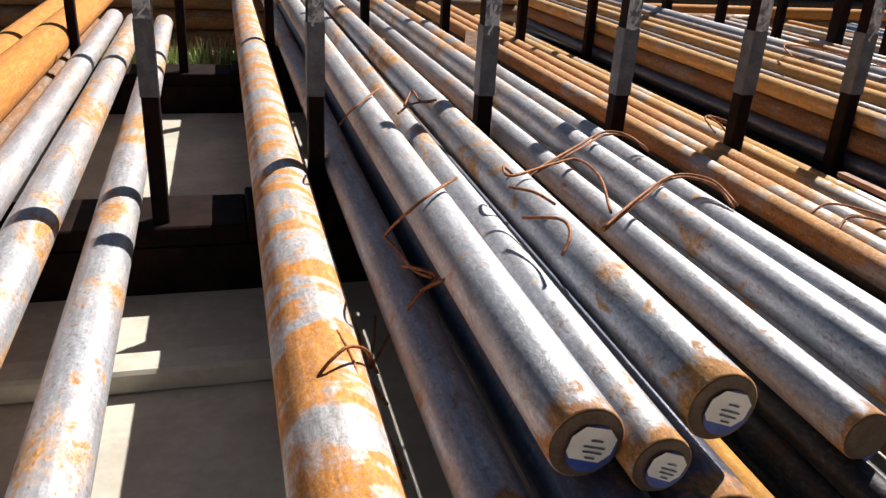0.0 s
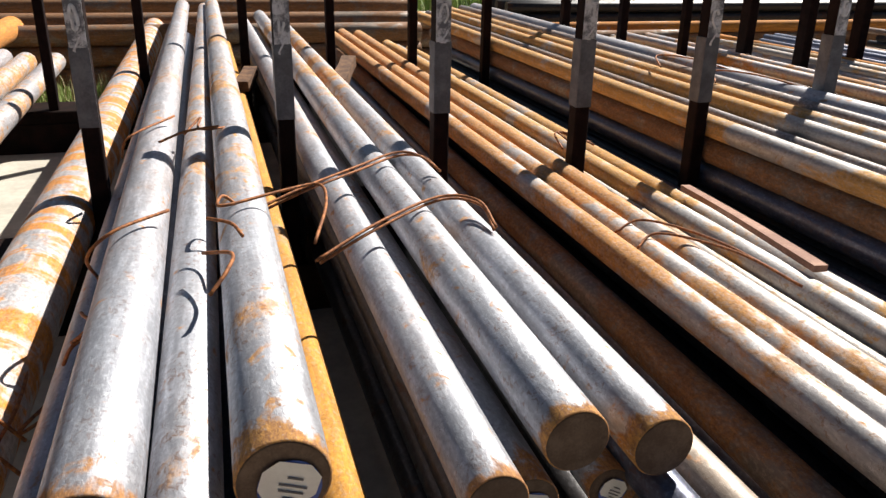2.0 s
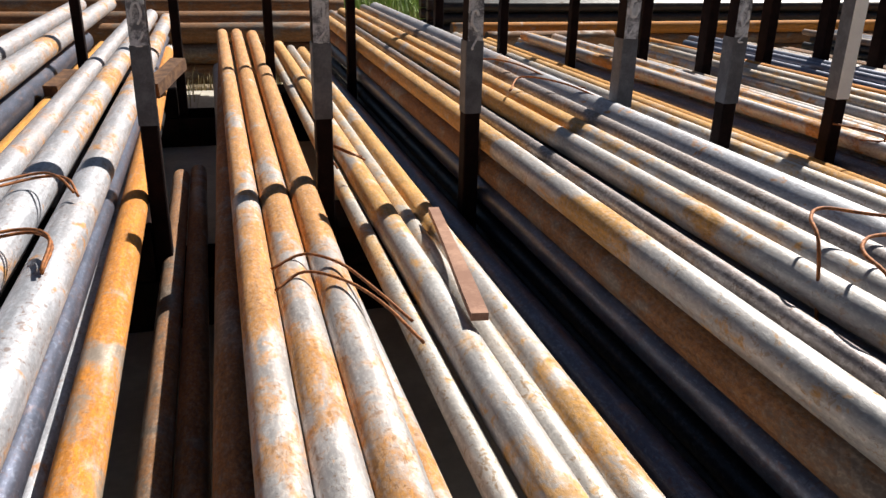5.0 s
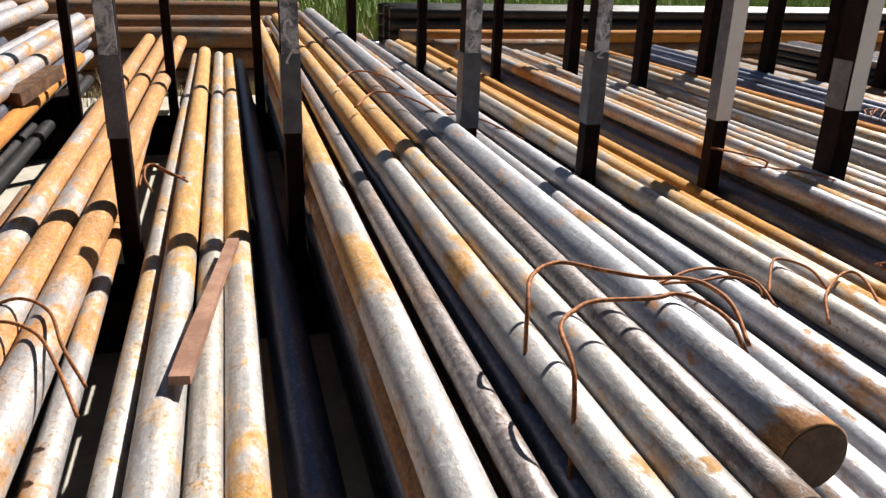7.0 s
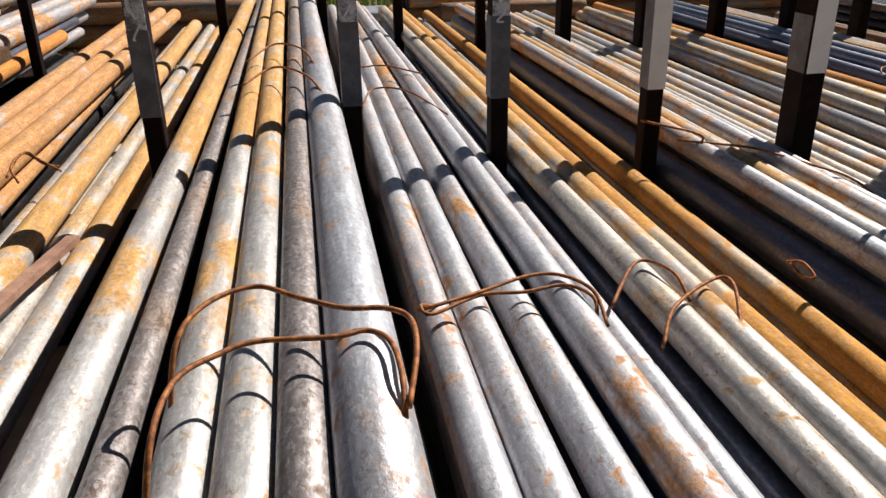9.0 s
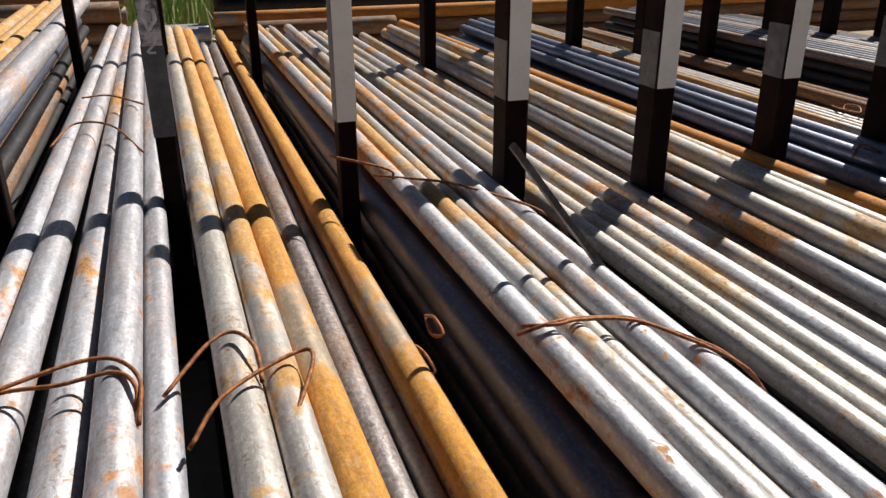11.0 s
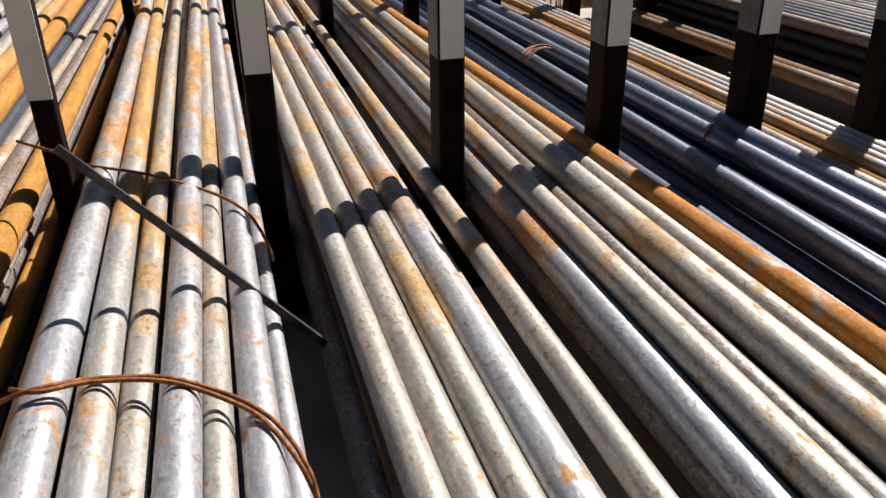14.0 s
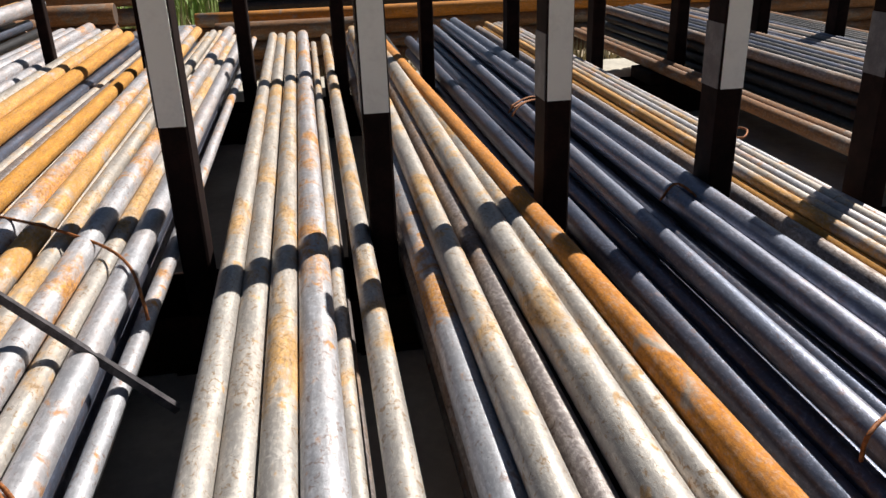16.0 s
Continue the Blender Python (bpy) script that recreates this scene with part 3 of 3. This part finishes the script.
fill("bars of the fourteenth bay", 5.83, 6.23, 0.0, ["brown"], 0.035, base=-0.07)
bearer(6.60, 6.745, 0.0)
bay("bars of the fifteenth bay", [("brown", 6.66, 6.66, 0.03, 0.0), ("brown", 6.72, 6.72, 0.03, 0.0)], 1.5)
for b, x0 in enumerate((6.86, 7.36, 7.86)):
    g = ("bars of the sixteenth bay", "bars of the seventeenth bay", "bars of the eighteenth bay")[b]
    fill(g, x0, x0 + 0.38, 0.22 - 0.05 * b, ["dark", "mauve", "blue", "brown"], 0.027, 1.2, base=-0.07)

# ---- long stock lying crosswise behind the racks ----
def cross_bar(look_name, x0, x1, y, z, r, label=""):
    ob = lay_bar(look_name, 0, 0, r, z, 0, x1 - x0, "crosswise stock", 0.004, 28, None, False)
    ob.matrix_world = Matrix.Translation((x0, y, z + r)) @ Matrix.Rotation(-math.pi / 2, 4, "Z")
    ob.name = "steel_pipe"
    return tagged(ob, label or "brown rusted pipe lying crosswise behind the rack", "steel pipe", "crosswise stock")


for z in (-0.02, 0.155, 0.33):
    cross_bar("brown", -5.5, 2.58, 7.4, z, 0.0875)
for y, z in ((8.1, 0.0), (8.1, 0.18), (8.1, 0.36), (9.3, 0.0), (9.3, 0.2), (9.3, 0.4)):
    cross_bar("brown", -7, 2.1 if y < 8 else 3.0, y, z, 0.09)
for z in (0.0, 0.15, 0.30):
    cross_bar("brown", 3.95, 5.2, 7.05, z, 0.073)
for z in (0.0, 0.12, 0.24, 0.36):
    cross_bar("orange" if z > 0.3 else "brown", 3.75, 11.5, 7.5, z, 0.06, "orange rusted pipe lying crosswise behind the rack")
for i in range(5):
    for j in range(5):
        cross_bar("dark", 3.85 + 0.1 * (i % 2), 12, 8.5 + 0.16 * i, 0.12 * j, 0.058, "black steel bar in a crosswise stack")
for i in range(4):
    for j in range(2):
        cross_bar("silver", 3.05, 3.75, 8.3 + 0.14 * i, 0.13 * j, 0.06, "short grey steel bar in a crosswise stack")

# ---- wire ties ----
def wire_tie(strands, r=0.0037, label="rusty twisted wire tie looped over the bars"):
    tie = new("wire_tie")
    tie.location = strands[0][0]
    o = Vector(strands[0][0])
    for s in strands:
        part("strand", tube_bm([Vector(p) - o for p in s], r, 7, 6), M["wire"], tie, "", True)
    return tagged(tie, label, "wire tie", "wire ties")


wire_tie([
    [(0.130, 1.220, 0.485), (0.162, 1.231, 0.520), (0.199, 1.256, 0.530), (0.241, 1.300, 0.490), (0.271, 1.344, 0.410)],
    [(0.195, 1.387, 0.490), (0.210, 1.292, 0.485), (0.214, 1.202, 0.470), (0.241, 1.162, 0.430), (0.259, 1.103, 0.400), (0.269, 1.062, 0.370)],
    [(0.236, 1.595, 0.440), (0.249, 1.494, 0.440), (0.249, 1.376, 0.440), (0.242, 1.285, 0.440), (0.247, 1.258, 0.390)],
    [(0.214, 1.275, 0.450), (0.209, 1.218, 0.460), (0.229, 1.211, 0.450), (0.234, 1.263, 0.450), (0.279, 1.274, 0.380)],
    [(0.332, 1.514, 0.400), (0.287, 1.424, 0.400), (0.258, 1.352, 0.420), (0.292, 1.495, 0.400), (0.321, 1.633, 0.380)],
])
wire_tie([
    [(0.362, 2.543, 0.600), (0.398, 2.443, 0.685), (0.520, 2.671, 0.695)],
    [(0.364, 1.765, 0.530), (0.372, 1.610, 0.640), (0.430, 1.600, 0.695), (0.528, 1.723, 0.690)],
    [(0.364, 1.765, 0.530), (0.377, 1.658, 0.535), (0.384, 1.516, 0.550), (0.402, 1.438, 0.570)],
    [(0.357, 1.549, 0.550), (0.377, 1.465, 0.580), (0.406, 1.422, 0.580), (0.363, 1.390, 0.560), (0.341, 1.400, 0.520)],
    [(0.422, 1.309, 0.640), (0.391, 1.356, 0.600), (0.364, 1.383, 0.570)],
])
wire_tie([
    [(0.554, 2.430, 0.691), (0.601, 2.530, 0.716), (0.597, 2.379, 0.716), (0.673, 2.493, 0.691)],
    [(0.493, 2.238, 0.716), (0.561, 2.353, 0.716), (0.651, 2.403, 0.716)],
])
wire_tie([
    [(0.607, 1.575, 0.716), (0.652, 1.535, 0.716), (0.670, 1.459, 0.716)],
    [(0.596, 1.451, 0.691), (0.646, 1.375, 0.716), (0.636, 1.298, 0.716), (0.605, 1.258, 0.691)],
])
wire_tie([
    [(0.674, 1.712, 0.691), (0.643, 1.717, 0.716), (0.629, 1.661, 0.716), (0.655, 1.655, 0.716), (0.779, 1.732, 0.716), (0.855, 1.757, 0.716), (0.851, 1.622, 0.716), (0.804, 1.457, 0.691)],
])
wire_tie([
    [(0.698, 1.79, 0.649), (0.835, 1.88, 0.674), (0.991, 2.032, 0.674), (1.118, 2.15, 0.674), (1.178, 2.122, 0.674), (1.222, 2.061, 0.649)],
    [(0.707, 1.8, 0.639), (0.845, 1.89, 0.664), (1.001, 2.036, 0.664), (1.128, 2.153, 0.664), (1.199, 2.129, 0.664), (1.231, 2.059, 0.639)],
])
wire_tie([
    [(0.809, 1.492, 0.639), (0.956, 1.61, 0.664), (1.138, 1.762, 0.664), (1.224, 1.716, 0.664), (1.228, 1.595, 0.639)],
    [(0.818, 1.502, 0.629), (0.966, 1.616, 0.654), (1.151, 1.771, 0.654), (1.229, 1.709, 0.654), (1.226, 1.604, 0.629)],
])
wire_tie([
    [(1.66, 1.827, 0.504), (1.739, 1.843, 0.529), (1.814, 1.768, 0.529), (1.865, 1.608, 0.529), (1.919, 1.491, 0.504)],
    [(1.66, 1.705, 0.504), (1.727, 1.736, 0.529), (1.808, 1.671, 0.529), (1.867, 1.535, 0.529), (1.919, 1.397, 0.504)],
])
wire_tie([
    [(2.585, 0.955, 0.591), (2.601, 1.005, 0.721), (2.617, 1.094, 0.746), (2.662, 1.145, 0.746), (2.707, 1.166, 0.746), (2.795, 1.158, 0.746), (2.837, 1.166, 0.746), (2.862, 1.137, 0.746), (2.867, 1.066, 0.746), (2.864, 1.013, 0.721)],
    [(2.588, 1.138, 0.601), (2.604, 1.188, 0.731), (2.635, 1.254, 0.756), (2.698, 1.298, 0.756), (2.757, 1.252, 0.756), (2.813, 1.212, 0.756), (2.863, 1.201, 0.756), (2.891, 1.170, 0.756), (2.889, 1.095, 0.756), (2.869, 1.018, 0.731)],
])
wire_tie([
    [(2.596, 2.793, 0.719), (2.695, 2.935, 0.744), (2.799, 2.753, 0.744), (2.855, 2.427, 0.719)],
    [(2.593, 3.208, 0.719), (2.688, 3.397, 0.744), (2.790, 3.243, 0.744), (2.841, 2.864, 0.719)],
])
wire_tie([
    [(2.956, 1.571, 0.549), (2.969, 1.529, 0.574), (3.07, 1.57, 0.574), (3.168, 1.615, 0.574), (3.232, 1.609, 0.574), (3.272, 1.533, 0.574), (3.269, 1.446, 0.549)],
    [(2.989, 1.586, 0.544), (2.957, 1.548, 0.569), (2.972, 1.513, 0.569), (3.069, 1.567, 0.569), (3.153, 1.563, 0.569), (3.233, 1.575, 0.569), (3.267, 1.517, 0.569), (3.26, 1.474, 0.544)],
])
wire_tie([
    [(2.979, 3.097, 0.554), (3.037, 3.289, 0.579), (3.158, 3.229, 0.579), (3.26, 2.944, 0.554)],
    [(3.03, 3.731, 0.579), (3.129, 3.744, 0.579), (3.258, 3.537, 0.579)],
])
wire_tie([
    [(3.336, 1.369, 0.544), (3.394, 1.454, 0.569), (3.514, 1.543, 0.569), (3.536, 1.510, 0.569), (3.474, 1.360, 0.544)],
])
wire_tie([
    [(3.304, 1.519, 0.544), (3.377, 1.617, 0.569), (3.423, 1.647, 0.569), (3.452, 1.580, 0.569), (3.453, 1.511, 0.544)],
])
wire_tie([
    [(3.768, 1.749, 0.394), (3.776, 1.766, 0.41), (3.79, 1.732, 0.41), (3.792, 1.659, 0.405), (3.776, 1.691, 0.393)],
])
wire_tie([
    [(3.872, 2.454, 0.56), (3.973, 2.377, 0.562), (4.056, 2.32, 0.558), (4.179, 2.26, 0.525), (4.25, 2.165, 0.508), (4.284, 2.08, 0.47), (4.292, 2.06, 0.43)],
    [(3.758, 2.479, 0.62), (3.89, 2.374, 0.6), (3.908, 2.376, 0.57)],
])
wire_tie([
    [(3.893, 1.508, 0.55), (3.944, 1.486, 0.575), (4.002, 1.511, 0.562), (4.056, 1.511, 0.555), (4.113, 1.499, 0.55), (4.174, 1.485, 0.525), (4.222, 1.45, 0.512), (4.258, 1.40, 0.50), (4.284, 1.34, 0.47), (4.290, 1.30, 0.43)],
    [(3.906, 1.519, 0.56), (3.952, 1.479, 0.575), (4.01, 1.503, 0.562), (4.113, 1.488, 0.551), (4.206, 1.45, 0.516), (4.243, 1.40, 0.506), (4.27, 1.345, 0.49), (4.289, 1.32, 0.44)],
])
wire_tie([
    [(5.453, 3.623, 0.454), (5.539, 3.736, 0.454), (5.615, 3.755, 0.454)],
    [(5.448, 3.584, 0.454), (5.538, 3.692, 0.454), (5.605, 3.712, 0.454)],
])
wire_tie([
    [(5.591, 2.47, 0.436), (5.645, 2.48, 0.476), (5.69, 2.36, 0.436)],
])
wire_tie([
    [(1.904, 2.705, 0.505), (1.912, 2.800, 0.535), (1.939, 2.817, 0.545), (1.986, 2.763, 0.535), (2.049, 2.732, 0.505)],
    [(1.944, 2.674, 0.495), (1.923, 2.702, 0.535), (1.930, 2.812, 0.545), (1.999, 2.752, 0.525), (2.041, 2.748, 0.515)],
])
wire_tie([
    [(3.797, 1.737, 0.490), (3.799, 1.687, 0.510), (3.803, 1.647, 0.495), (3.786, 1.661, 0.490), (3.791, 1.716, 0.495)],
])
wire_tie([
    [(6.079, 3.025, 0.440), (6.114, 3.048, 0.460), (6.143, 3.008, 0.460), (6.097, 2.951, 0.450), (6.075, 3.004, 0.450), (6.119, 3.127, 0.440)],
])
wire_tie([
    [(5.425, 1.368, 0.425), (5.419, 1.361, 0.465), (5.440, 1.373, 0.480), (5.482, 1.400, 0.475)],
])
wire_tie([
    [(5.429, 3.570, 0.440), (5.467, 3.594, 0.470), (5.531, 3.642, 0.480), (5.594, 3.677, 0.470), (5.648, 3.716, 0.440)],
    [(5.430, 3.511, 0.440), (5.467, 3.542, 0.470), (5.530, 3.589, 0.480), (5.603, 3.667, 0.460)],
])

# ---- loose pieces on the bars ----
def plank(name, a, b, width, thick, mat, label, cat, taper=1.0, droop=0.0):
    """A flat piece from a to b, lying on its broad face."""
    a, b = Vector(a), Vector(b)
    n = 10
    bm = bmesh.new()
    way = b - a
    L = way.length
    rows = []
    for i in range(n + 1):
        t = i / n
        w = width * (1 - (1 - taper) * t) * (1 + 0.05 * math.sin(7 * t))
        zz = droop * math.sin(math.pi * t)
        rows.append([bm.verts.new((sx * w / 2, t * L, zz + sz * thick / 2)) for sx, sz in ((-1, -1), (1, -1), (1, 1), (-1, 1))])
    for r0, r1 in zip(rows, rows[1:]):
        for k in range(4):
            bm.faces.new((r0[k], r1[k], r1[(k + 1) % 4], r0[(k + 1) % 4]))
    bm.faces.new(rows[0])
    bm.faces.new(rows[-1][::-1])
    bmesh.ops.recalc_face_normals(bm, faces=bm.faces[:])
    ob = link(name, bm, mat)
    up = Vector((0, 0, 1))
    y = way.normalized()
    x = y.cross(up).normalized()
    z = x.cross(y)
    ob.matrix_world = Matrix.Translation(a) @ Matrix((x, y, z)).transposed().to_4x4()
    return tagged(ob, label, cat)


plank("wooden_board", (2.071, 1.51, 0.487), (2.178, 2.29, 0.459), 0.038, 0.018, M["board"], "red-brown wooden batten lying across the bars", "board", 0.8, 0.004)
plank("flat_steel_stick", (4.364, 1.857, 0.338), (3.985, 1.762, 0.817), 0.022, 0.014, M["stick"], "dark flat steel stick leaning out of the gap", "steel stick", 0.45)
plank("wooden_block", (0.80, 4.25, 0.505), (0.865, 4.50, 0.545), 0.07, 0.055, M["block"], "raw wooden block wedged between the bars", "wood block")
plank("wooden_block", (1.27, 4.05, 0.535), (1.39, 4.42, 0.60), 0.075, 0.06, M["block"], "raw wooden block wedged between the bars", "wood block")


# ---- grass and weeds ----
def blades(name, count, xr, yr, h, mat, label, cat, seed, w=0.012):
    r3 = random.Random(seed)
    verts, faces = [], []
    for i in range(count):
        x, y = r3.uniform(*xr), r3.uniform(*yr)
        hh, q, lean = h * r3.uniform(0.35, 1.15), r3.uniform(0, 6.28), r3.uniform(-0.5, 0.5)
        dx, dy = math.cos(q) * w, math.sin(q) * w
        lx, ly = -math.sin(q) * lean * hh, math.cos(q) * lean * hh
        b = len(verts)
        verts += [(x - dx, y - dy, -0.06), (x + dx, y + dy, -0.06), (x + dx * .7 + lx * .4, y + dy * .7 + ly * .4, hh * .6), (x - dx * .7 + lx * .4, y - dy * .7 + ly * .4, hh * .6), (x + lx, y + ly, hh)]
        faces += [(b, b + 1, b + 2, b + 3), (b + 3, b + 2, b + 4)]
    me = bpy.data.meshes.new(name)
    me.from_pydata(verts, [], faces)
    me.materials.append(mat)
    return tagged(new(name, me), label, cat, kind="stuff")


blades("grass", 26000, (-14, 22), (9.6, 18), 0.55, M["grass"], "tall green grass behind the yard", "grass", 3, 0.018)
blades("grass_dry", 5000, (-12, 18), (9.2, 13), 0.4, M["drygrass"], "dry straw among the green grass", "grass", 4, 0.012)
blades("twigs", 700, (-2.2, 1.4), (5.9, 6.6), 0.30, M["drygrass"], "dry brown twigs behind the rack", "twigs", 8, 0.004)
blades("weeds", 2600, (-1.2, 0.6), (6.1, 6.6), 0.17, M["grass"], "low green weeds growing behind the rack", "weeds", 5, 0.009)
blades("straw", 2600, (-2, 9), (6.75, 7.4), 0.14, M["drygrass"], "dry straw litter behind the rack", "straw", 6, 0.006)
